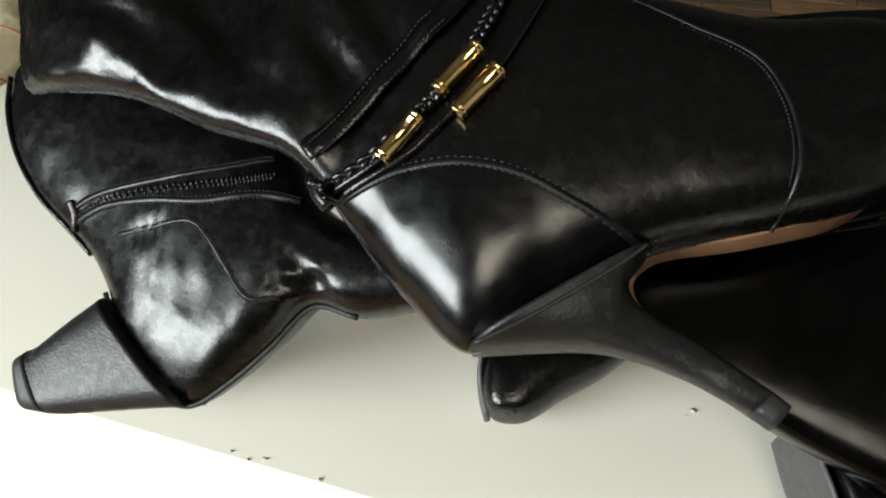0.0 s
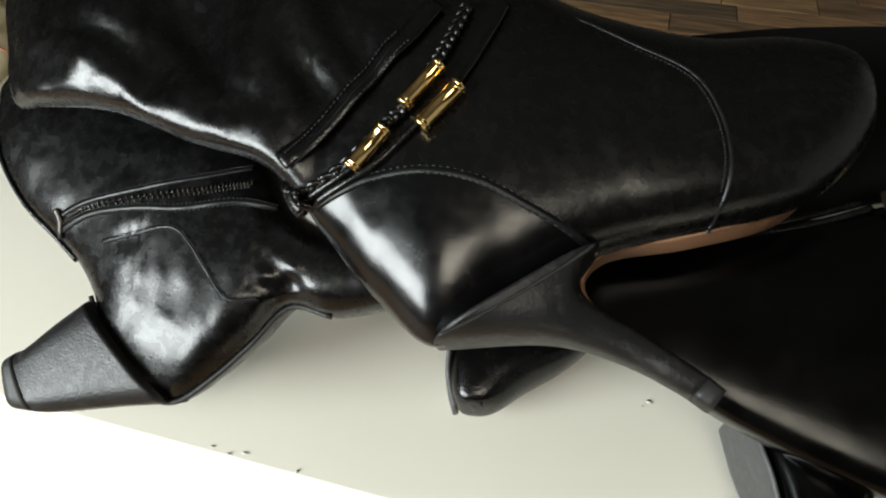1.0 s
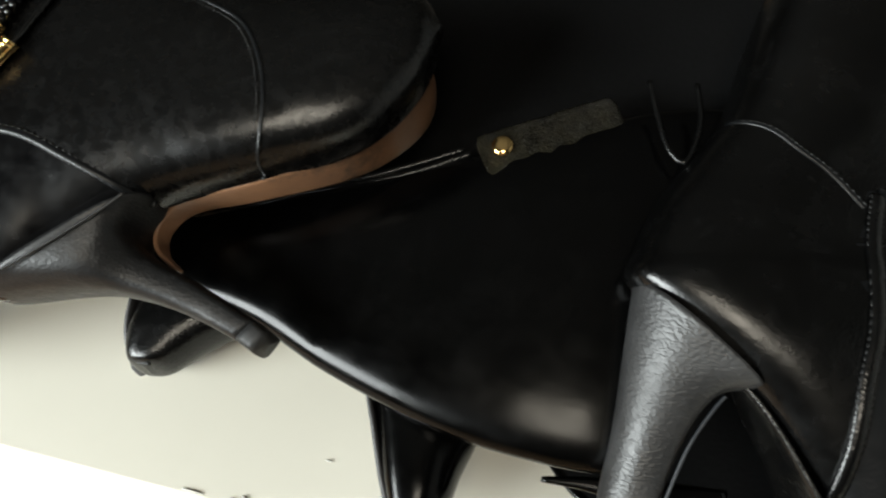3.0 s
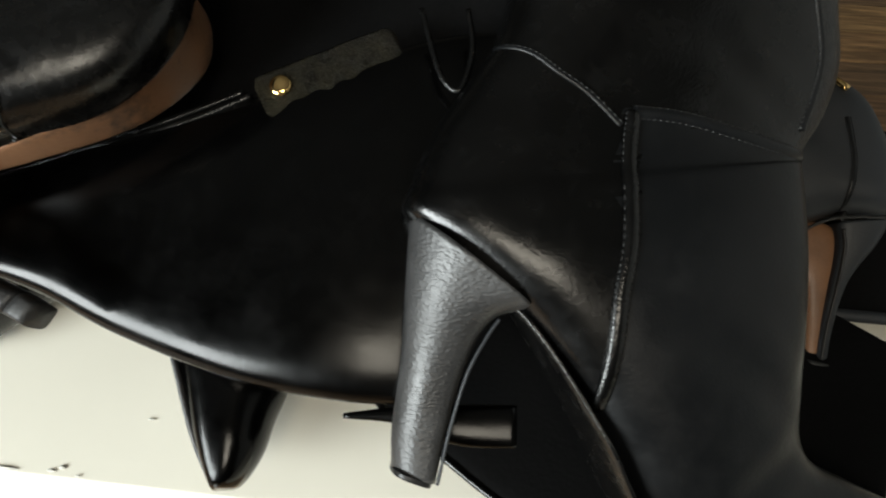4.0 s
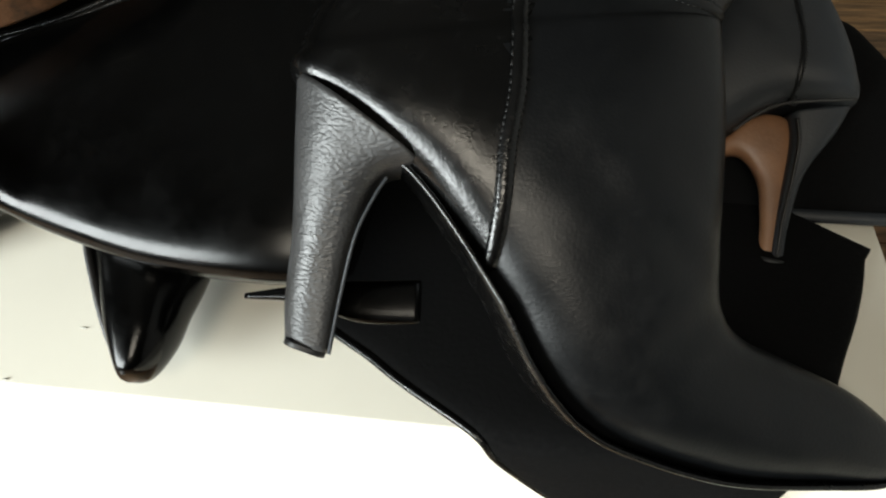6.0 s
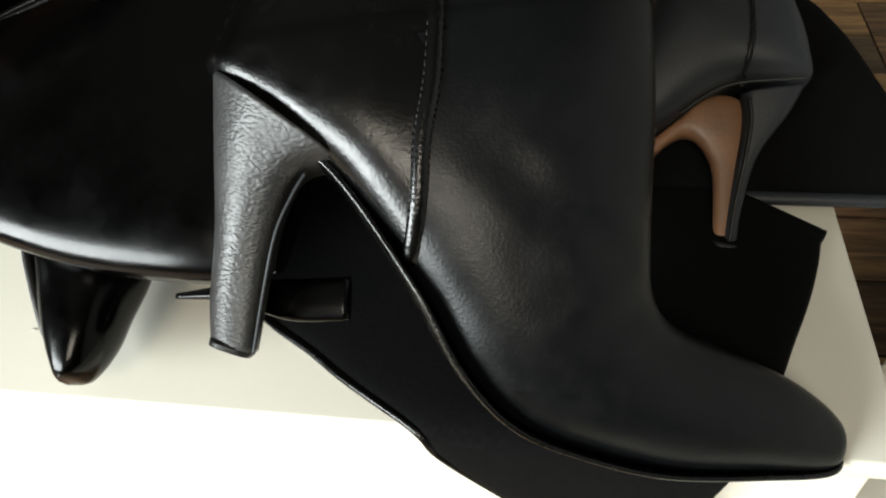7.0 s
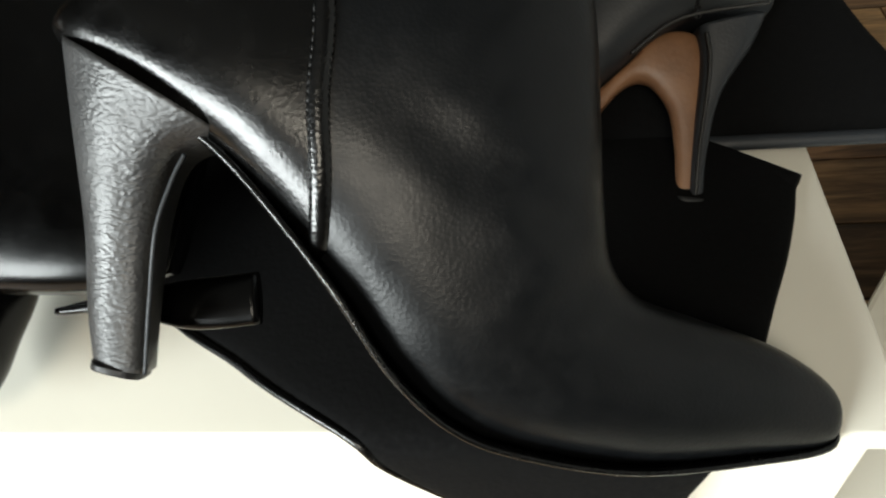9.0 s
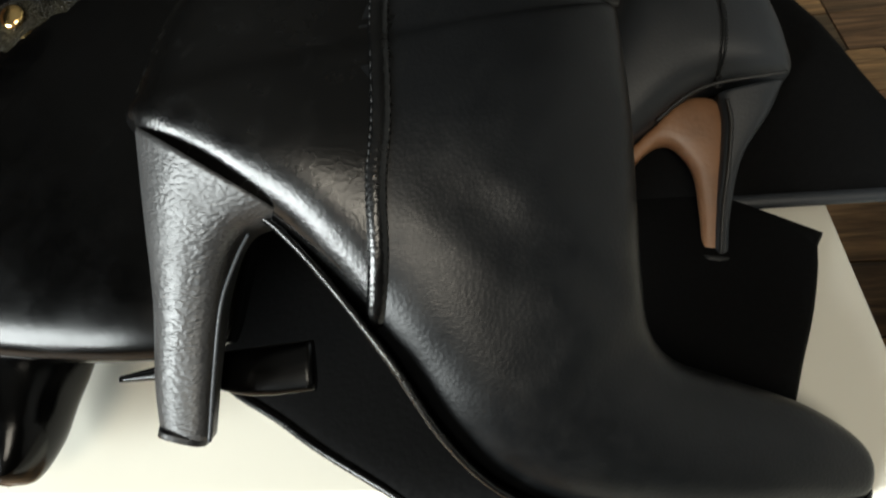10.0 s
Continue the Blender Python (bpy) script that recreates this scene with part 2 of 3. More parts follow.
def loft(plane, r1, r2, half, nu=72, ns=20, p1=2.6, p2=2.2, wobble=0.0, wob_scale=30, shift=None, bm=None, back=1.0, skew=0.0):
    """A hollow-looking body between two rails (mm on the plane) with a half thickness (mm) at each station."""
    bm = bm or bmesh.new()
    a, b, h = spline(r1, nu), spline(r2, nu), spline([(q,) for q in half], nu)[:, 0]
    sh = spline([(q,) for q in shift], nu)[:, 0] if shift else np.zeros(nu)
    wb = spline([(q,) for q in wobble], nu)[:, 0] if isinstance(wobble, list) else [wobble] * nu
    q1 = spline([(q,) for q in p1], nu)[:, 0] if isinstance(p1, list) else [p1] * nu
    rows = []
    for i in range(nu):
        row = []
        for k in range(2 * ns):
            th = math.pi * k / ns
            c, s = -math.cos(th), math.sin(th)
            p = q1[i] if c < 0 else p2
            w = math.copysign(abs(c) ** (2 / p), c)
            g = math.copysign(abs(s) ** (2 / p), s)
            q = a[i] + (b[i] - a[i]) * (w + 1) / 2
            z = (max(h[i], 0.3) * g * (1 + skew * w) * (1 if g > 0 else back) + sh[i]) / 1000
            pt = Vector(plane.at(q, z))
            if wb[i]:
                e = noise.noise(pt * wob_scale) + 0.5 * noise.noise(pt * wob_scale * 2.3)
                pt += Vector(plane.n) * e * wb[i] / 1000 * abs(g)
            row.append(bm.verts.new(pt))
        rows.append(row)
    m = 2 * ns
    for i in range(nu - 1):
        for k in range(m):
            bm.faces.new((rows[i][k], rows[i][(k + 1) % m], rows[i + 1][(k + 1) % m], rows[i + 1][k]))
    for row in (rows[0], rows[-1]):
        c = bm.verts.new(sum((v.co for v in row), Vector()) / m)
        for k in range(m):
            bm.faces.new((c, row[k], row[(k + 1) % m]))
    bmesh.ops.remove_doubles(bm, verts=bm.verts, dist=0.00005)
    return bm


def dents(bm, plane, lines, depth, width):
    """Presses soft folds into the side of a body that looks along the plane's normal; a raised lip runs beside each."""
    vs = list(bm.verts)
    co = np.array([v.co[:] for v in vs]) - plane.o
    uv = np.c_[co @ plane.u, co @ plane.v] * 1000
    top = (co @ plane.n) > -0.012
    move = np.zeros(len(vs))
    for line in lines:
        pts = spline(line, 40)
        ends = np.sin(np.linspace(0.12, math.pi - 0.12, 40))
        d = np.linalg.norm(uv[:, None, :] - pts[None], axis=2)
        k = d.argmin(axis=1)
        m = d.min(axis=1)
        move += ends[k] * (-depth * np.exp(-((m / width) ** 2)) + 0.6 * depth * np.exp(-(((m - 2.2 * width) / width) ** 2)))
    for v, z, t in zip(vs, move, top):
        if t:
            v.co += Vector(plane.n) * float(z) / 1000
    return bm


def cut(bm, plane, line, beyond):
    """Splits a body along a line (mm on the plane): returns the two halves. beyond: (du, dv) towards the second."""
    pts = spline(line, 80)
    second = bm.copy()
    for half, keep in ((bm, False), (second, True)):
        gone = []
        for f in half.faces:
            c = np.array(f.calc_center_median()) - plane.o
            q = np.array((c @ plane.u, c @ plane.v)) * 1000
            near = pts[np.argmin(((pts - q) ** 2).sum(axis=1))]
            side = (q - near) @ np.array(beyond) > 0
            if side != keep:
                gone.append(f)
        bmesh.ops.delete(half, geom=gone, context="FACES")
    return bm, second


def ribbon(plane, pts, half, thick, n=60, lift=0.0):
    """A strip that stands across the plane along a curve: a sole seen edge-on. half: mm to either side."""
    bm = bmesh.new()
    c, h = spline(pts, n), spline([(q,) for q in half], n)[:, 0]
    low = spline([(q,) for q in lift], n)[:, 0] if isinstance(lift, list) else [lift] * n
    t = np.gradient(c, axis=0)
    nrm = np.c_[t[:, 1], -t[:, 0]] / np.maximum(np.linalg.norm(t, axis=1), 1e-6)[:, None]
    rows = []
    for i in range(n):
        row = []
        for k in range(16):
            th = 2 * math.pi * k / 16
            x, y = math.cos(th), math.sin(th)
            x, y = math.copysign(abs(x) ** 0.5, x), math.copysign(abs(y) ** 0.5, y)
            row.append(bm.verts.new(plane.at(c[i] + nrm[i] * y * thick / 2, (x * h[i] + low[i]) / 1000)))
        rows.append(row)
    for i in range(n - 1):
        for k in range(16):
            bm.faces.new((rows[i][k], rows[i][(k + 1) % 16], rows[i + 1][(k + 1) % 16], rows[i + 1][k]))
    bm.faces.new(rows[0])
    bm.faces.new(rows[-1])
    return bm


def tube(path, radius, sides=8, bm=None, squash=1.0, normal=None):
    bm = bm or bmesh.new()
    path = [Vector(p) for p in path]
    rows = []
    for i, p in enumerate(path):
        t = (path[min(i + 1, len(path) - 1)] - path[max(i - 1, 0)]).normalized()
        up = Vector(normal) if normal is not None else Vector((0, 0, 1))
        s = t.cross(up).normalized()
        u = s.cross(t).normalized()
        r = radius[i] if isinstance(radius, (list, np.ndarray)) else radius
        rows.append([bm.verts.new(p + s * math.cos(2 * math.pi * k / sides) * r + u * math.sin(2 * math.pi * k / sides) * r * squash) for k in range(sides)])
    for i in range(len(rows) - 1):
        for k in range(sides):
            bm.faces.new((rows[i][k], rows[i][(k + 1) % sides], rows[i + 1][(k + 1) % sides], rows[i + 1][k]))
    bm.faces.new(rows[0])
    bm.faces.new(rows[-1])
    return bm


def drape(ob, plane, pts, n=60, lift=0.0):
    """Points along a curve (mm on the plane), laid onto the side of ob that looks along the plane's normal."""
    tree = BVHTree.FromPolygons([v.co.copy() for v in ob.data.vertices], [tuple(f.vertices) for f in ob.data.polygons])
    out, last = [], 0.02
    for q in spline(pts, n):
        top = Vector(plane.at(q, 0.2))
        hit = tree.ray_cast(top, -Vector(plane.n))
        if hit[0] is not None:
            last = 0.2 - hit[3]
        out.append(plane.at(q, last + lift / 1000))
    return out


def stitched(parent, body, plane, pts, gap=2.2, lines=(0.0,), ridge=0.9, mat=None, n=70):
    """A raised seam with rows of stitches on a body."""
    mid = drape(body, plane, pts, n, 0.0)
    part("seam", tube(mid, ridge / 1000, 8, squash=0.55, normal=plane.n), mat or VAMP, parent)
    bm = bmesh.new()
    for off in lines:
        path = [Vector(p) for p in mid]
        side = [(path[min(i + 1, n - 1)] - path[max(i - 1, 0)]).normalized().cross(Vector(plane.n)) * off / 1000 for i in range(n)]
        line = [p + s + Vector(plane.n) * 0.0004 for p, s in zip(path, side)]
        length = sum((line[i + 1] - line[i]).length for i in range(n - 1))
        count = max(3, int(length * 1000 / gap))
        for k in range(count):
            f = (k + 0.2) / count * (n - 1)
            g = min((k + 0.8) / count * (n - 1), n - 1.001)
            p = line[int(f)].lerp(line[int(f) + 1], f % 1)
            q = line[int(g)].lerp(line[int(g) + 1], g % 1)
            tube([p, p.lerp(q, 0.5) + Vector(plane.n) * 0.0002, q], 0.00028, 5, bm, normal=plane.n)
    part("stitching", bm, THREAD, parent)


def empty(name, plane, p, label, category, group="boots in the pile"):
    ob = new(name)
    return tagged(ob, label, category, group)


# ---- the setting ----
def setting():
    # white bench: a top board over a carcass with a front panel
    bench = tagged(new("white_bench"), "white painted wooden bench with chipped front edge", "bench")
    part("top_board", box(bmesh.new(), (-0.62, 0.0, -0.011), (0.60, 0.36, 0.0), 0.0015), WHITE, bench)
    part("front_panel", box(bmesh.new(), (-0.612, 0.002, -0.44), (0.592, 0.022, -0.0116), 0.002), WHITE, bench)
    for x in (-0.612, 0.572):
        part("side_panel", box(bmesh.new(), (x, 0.024, -0.45), (x + 0.018, 0.355, -0.012), 0.002), WHITE, bench)
    part("back_panel", box(bmesh.new(), (-0.592, 0.337, -0.45), (0.570, 0.355, -0.012), 0.002), WHITE, bench)
    # floor of narrow planks, and the closed room: unseen walls toned to shape the reflections
    base = part("floor", box(bmesh.new(), (-2.6, -1.75, -0.50), (2.6, 3.0, -0.458)), RUBBER, smooth=False)
    tagged(base, "brown worn wooden plank floor", "floor", kind="structure")
    for name, parts in (
        ("wall_north", [((-2.6, 3.0, -0.5), (2.6, 3.1, 2.5))]),
        ("wall_east", [((2.6, -1.85, -0.5), (2.7, 3.1, 2.5))]),
        ("wall_west", [((-2.7, -1.85, -0.5), (-2.6, 3.1, 2.5))]),
        (
            "wall_south",
            [
                ((-2.6, -1.85, -0.5), (-2.1, -1.75, 2.5)),
                ((-2.1, -1.85, -0.5), (-0.5, -1.75, 0.27)),
                ((-2.1, -1.85, 1.21), (-0.5, -1.75, 2.5)),
                ((-0.5, -1.85, -0.5), (0.15, -1.75, 2.5)),
                ((0.15, -1.85, -0.5), (0.95, -1.75, 1.3)),
                ((0.15, -1.85, 2.1), (0.95, -1.75, 2.5)),
                ((0.95, -1.85, -0.5), (2.6, -1.75, 2.5)),
            ],
        ),
        ("ceiling", [((-2.7, -1.85, 2.5), (2.7, 3.1, 2.6))]),
    ):
        bm = bmesh.new()
        for lo, hi in parts:
            box(bm, lo, hi)
        tagged(part(name, bm, BOUNCEWALL if name == "wall_east" else DIMPAINT if name == "ceiling" else WALL, smooth=False), "unseen plain " + name.split("_")[0] + (" with an opening for daylight" if len(parts) > 1 else " of the room"), name.split("_")[0], kind="structure")
    # low white unit beside the bench
    unit = tagged(new("white_side_unit"), "plain white low unit with a slanted side beside the bench", "cabinet")
    bm = bmesh.new()
    foot = [(0.606, 0.063), (0.606, -0.62), (1.35, -0.62), (1.35, 0.05), (1.02, 0.633)]
    low = [bm.verts.new((x, y, -0.45)) for x, y in foot]
    bmesh.ops.extrude_face_region(bm, geom=[bm.faces.new(low)])
    for v in bm.verts:
        if v not in low:
            v.co.z = -0.2
    bmesh.ops.bevel(bm, geom=bm.edges[:], offset=0.004, segments=2, profile=0.5, affect="EDGES")
    part("body", bm, WHITE, unit, smooth=False)
    return base


BASE = setting()


# ---- the boots ----
def lace_boot():
    """Slouchy stiletto boot with a stitched heel cup, braided ties and gold beads."""
    pl = Plane(0.099, 0, 0.6)
    boot = empty("stiletto_boot", pl, (150, 60), "creased black leather stiletto boot with gold beaded braided ties", "boot")
    r1 = [(290, 133), (288, 107), (272, 83), (241, 66), (205, 49), (178, 26), (157, 4), (131, 16), (107, 34), (93, 46), (77, 54), (49, 57), (14, 64), (-21, 64), (-41, 64)]
    r2 = [(290, 133), (279, 145), (256, 146), (223, 140), (178, 146), (147, 160), (121, 169), (102, 169), (82, 170), (63, 170), (33, 169), (-1, 165), (-35, 159), (-63, 148), (-73, 123)]
    half = [3, 12, 18, 22, 25, 27, 27, 26, 23, 17, 13, 12, 12, 11, 7]
    square = [3, 3, 3, 3, 2.8, 2.4, 2.2, 2.2, 2.4, 3.2, 3.8, 4, 4, 4, 4]
    body = loft(pl, r1, r2, half, 230, 60, square, 2.2, wobble=[0.3, 0.3, 0.3, 0.4, 0.4, 0.4, 0.4, 0.4, 0.8, 1.4, 1.8, 1.8, 1.8, 1.6, 1.0], wob_scale=50, shift=[0, 0, 0, 0, 0, 0, 0, 0, 2, 10, 16, 17, 15, 11, 3], back=0.6)
    dents(body, pl, [[(24, 108), (48, 89), (59, 71)], [(67, 115), (84, 91), (106, 74)], [(-16, 93), (12, 87), (38, 71)], [(96, 107), (107, 99), (115, 84)]], 2.2, 5.0)
    dents(body, pl, [[(26, 136), (37, 103), (48, 73)]], 8.5, 18.0)
    whole = part("guide", body.copy(), CREASED)
    upper, counter = cut(body, pl, [(103, 41), (113, 47), (124, 53), (142, 58), (161, 58), (180, 53), (199, 48), (205, 48)], (0.35, -1))
    part("upper", upper, CREASED, boot)
    part("heel_counter", counter, CUP, boot, "polished black leather heel cup")
    up = whole
    part("sole", ribbon(pl, [(268, 141), (281, 131), (282, 110), (267, 83), (236, 64), (213, 55), (204, 49), (201, 41), (204, 34), (212, 29)], [10, 15, 17, 12, 8, 7, 6, 5, 5, 3], 2.0, lift=[-18, -20, -20, -13, -9, -9, -11, -12, -12, -12]), TANWORN, boot, "tan leather sole")
    part("heel", loft(pl, [(156, 4), (188, 13), (206, 15), (225, 13), (244, 8)], [(205, 50), (200, 38), (205, 31), (227, 24), (249, 16)], [20, 16, 11, 8, 7], 40, 14, 3, 3.5, shift=[0, 0, -4, -8, -12]), WORN, boot, "scuffed black stiletto heel")
    part("heel_tip", loft(pl, [(244, 8), (251, 5)], [(249, 16), (255, 13)], [7.0, 7.0], 4, 12, 4, 4, shift=[-12, -13]), RUBBER, boot)
    cup = [(103, 41), (113, 47), (124, 53), (142, 58), (161, 58), (180, 53), (199, 48), (205, 48)]
    stitched(boot, up, pl, cup, lines=(-1.4, 1.4), ridge=1.7)
    stitched(boot, up, pl, [(180, 132), (205, 122), (224, 114), (235, 101), (241, 86), (242, 74), (240, 64)], lines=(2.2,), ridge=0.8, gap=1.6)
    part("seat_seam", tube(drape(up, pl, [(160, 4), (171, 13), (186, 27), (197, 38), (203, 45)], 30), 0.0006, 6, normal=pl.n), THREAD, boot)
    # flat stitched strap round the ankle
    mid = drape(up, pl, [(90, 52), (98, 62), (107, 78), (115, 94), (123, 109), (129, 125)], 50, 2.0)
    bm = bmesh.new()
    tube(mid, 0.0042, 10, bm, 0.28, pl.n)
    strap = part("ankle_strap", bm, SMOOTH, boot)
    stitched(strap, strap, pl, [(94, 53), (100, 63), (108, 78), (115, 93), (122, 107)], lines=(-3.0, 3.0), ridge=0.2, gap=1.8)
    # braided tie and plain tie
    path = drape(up, pl, [(96, 42), (112, 54), (124, 71), (131, 82), (136, 98), (139, 111), (141, 126)], 120, 2.0)
    for ph in (0, 2.1, 4.2):
        line = []
        for i, p in enumerate(path):
            a = i * 0.42 + ph
            line.append(Vector(p) + Vector(pl.u) * 0.0016 * math.cos(a) + Vector(pl.n) * 0.0009 * math.sin(2 * a))
        part("braid_strand", tube(line, 0.0013, 6, normal=pl.n), SMOOTH, boot)
    for k, pts in enumerate(([(100, 39), (123, 56), (135, 73), (146, 92), (152, 113), (155, 129)], [(98, 41), (113, 52), (125, 65), (136, 78)][:3])):
        part("tie_cord", tube(drape(up, pl, pts, 60, 1.4), 0.0014, 8, normal=pl.n), SMOOTH, boot)
    part("tie_knot", tube(drape(up, pl, [(92, 47), (96, 42), (100, 39)], 20, 0.5), 0.0035, 8, normal=pl.n), CREASED, boot)
    for a, b in ([(116, 54), (125, 70)], [(129, 79), (138, 97)], [(137, 72), (147, 90)]):
        p, q = (Vector(e) for e in drape(up, pl, [a, b], 2, 3.4))
        ends = [p.lerp(q, f) for f in (0, 0.01, 0.05, 0.06, 0.08, 0.1, 0.12, 0.14, 0.86, 0.88, 0.9, 0.92, 0.94, 0.95, 0.99, 1)]
        radii = [r / 1000 for r in (2.9, 3.3, 3.3, 3.0, 3.0, 3.3, 3.3, 3.0, 3.0, 3.3, 3.3, 3.0, 3.0, 3.3, 3.3, 2.9)]
        part("bead", tube(ends, radii, 24, normal=pl.n), GOLD, boot, "polished gold metal bead")
    bpy.data.objects.remove(whole)


def block_boot():
    """Ankle boot on a block heel with a zip along its side."""
    pl = Plane(0.038, 0, 0.9)
    boot = empty("block_heel_boot", pl, (0, 40), "creased black leather zipped boot on scuffed block heel", "boot")
    r1 = [(133, 59), (121, 53), (104, 47), (85, 47), (72, 28), (59, 11), (45, -2), (28, -1), (8, 11), (-6, 33), (-20, 47), (-35, 56), (-54, 67), (-71, 83), (-82, 101), (-86, 117)]
    r2 = [(128, 81), (111, 80), (94, 82), (81, 86), (73, 92), (68, 98), (62, 105), (57, 111), (50, 117), (42, 124), (35, 128), (23, 132), (5, 135), (-19, 137), (-43, 137), (-79, 130)]
    half = [16, 17, 18, 19, 20, 21, 20, 20, 19, 18, 16, 14, 12, 10, 7, 3]
    body = loft(pl, r1, r2, half, 150, 30, 2.3, 2.4, wobble=0.6, wob_scale=60)
    dents(body, pl, [[(1, 59), (14, 62), (28, 68)], [(3, 43), (30, 41), (56, 39)], [(56, 58), (77, 53), (98, 62)], [(59, 66), (80, 61), (93, 54)]], 1.2, 2.4)
    up = part("upper", body, CREASED, boot)
    part("heel", loft(pl, [(-5, 31), (-17, 18), (-27, 6), (-31, 3)], [(44, -3), (20, -10), (-5, -18), (-13, -20)], [18, 17, 16, 16], 30, 14, 4, 4), WORN, boot, "scuffed black block heel")
    part("heel_tip", loft(pl, [(-31, 3), (-34, 0)], [(-13, -20), (-23, -21)], [16.5, 16], 4, 14, 4, 4), RUBBER, boot)
    part("welt", tube([pl.at(p, 0.006) for p in spline(r1[2:10], 50)], 0.0012, 6, normal=pl.n), RUBBER, boot)
    stitched(boot, up, pl, [(-27, 59), (-12, 68), (10, 74), (33, 78), (56, 85), (73, 86)], lines=(-1.5, 1.5), ridge=1.6, gap=1.8)
    stitched(boot, up, pl, [(-2, 57), (13, 63), (30, 69), (41, 64), (53, 53), (64, 45), (76, 48)], lines=(-1.0, 1.0), ridge=0.8, gap=1.6)
    stitched(boot, up, pl, [(-31, 63), (-15, 73), (17, 85), (41, 94), (57, 101)], lines=(-1.2,), ridge=1.2, gap=1.2)
    zp = drape(up, pl, [(-29, 61), (-12, 71), (19, 81), (43, 88), (59, 94)], 90, 0.3)
    bm = bmesh.new()
    for i in range(0, 90):
        d = Vector(pl.v) * (0.0008 if i % 2 else -0.0008)
        tube([Vector(zp[i]) + d - Vector(pl.v) * 0.001, Vector(zp[i]) + d + Vector(pl.v) * 0.001], 0.0004, 4, bm, normal=pl.n)
    part("zip_teeth", bm, METAL, boot)
    part("zip_pull", tube(drape(up, pl, [(-31, 67), (-28, 62), (-28, 55)], 12, 1.2), 0.0016, 8, squash=0.5, normal=pl.n), METAL, boot)
    part("top_piping", tube([pl.at(p, 0.003) for p in spline(r1[10:], 40)], 0.0013, 6, normal=pl.n), SMOOTH, boot)


def tall_boot():
    """Tall glossy shaft that lies between the others, with a snap tab."""
    pl = Plane(0.045, 0, 0.67)
    boot = empty("tall_boot", pl, (280, 80), "tall glossy black leather boot lying on its side", "boot")
    low = [(152, 65), (191, 57), (232, 48), (267, 35), (313, 23), (348, 20), (372, 21), (388, 25)]
    upper = [(149, 76), (184, 86), (220, 98), (251, 110), (294, 126), (335, 144), (374, 160), (414, 166)]
    up = part("shaft", loft(pl, low, upper, [5, 8, 11, 13, 14, 15, 13, 7], 90, 34, 4.2, 2.8), GLOSSY, boot)
    part("zip_edge", tube([pl.at(p, 0.007) for p in spline([(197, 86), (223, 95), (242, 103), (264, 110), (285, 119), (304, 129)], 60)], 0.0016, 8, normal=pl.n), SMOOTH, boot)
    part("top_edge", tube([pl.at(p, 0.005) for p in spline([(194, 91), (221, 99), (240, 106), (262, 113), (282, 122), (300, 131)], 60)], 0.0014, 8, normal=pl.n), SMOOTH, boot)
    return pl, up, boot


def snap_tab(pl, body, boot):
    mid = drape(body, pl, [(309, 126), (319, 132), (335, 140), (347, 147), (358, 153)], 30, 1.5)
    bm = tube(mid, [0.006] + [0.0095] * 28 + [0.007], 14, None, 0.16, pl.n)
    for v in bm.verts:
        v.co += Vector(pl.n) * (0.0012 * noise.noise(v.co * 160))
    part("snap_tab", bm, BRASSY, boot, "crinkled dark metallic leather tab")
    c = Vector(pl.at([(316, 132)][0], 0)) + Vector(pl.n) * ((Vector(mid[7]) - Vector(pl.at([(316, 132)][0], 0))).dot(Vector(pl.n)) + 0.001)
    bm = bmesh.new()
    n = Vector(pl.n)
    tube([c, c + n * 0.0014, c + n * 0.002, c + n * 0.0024], [0.0042, 0.0042, 0.0036, 0.002], 24, bm, normal=pl.v)
    part("snap", bm, GOLD, boot, "round gold metal snap")


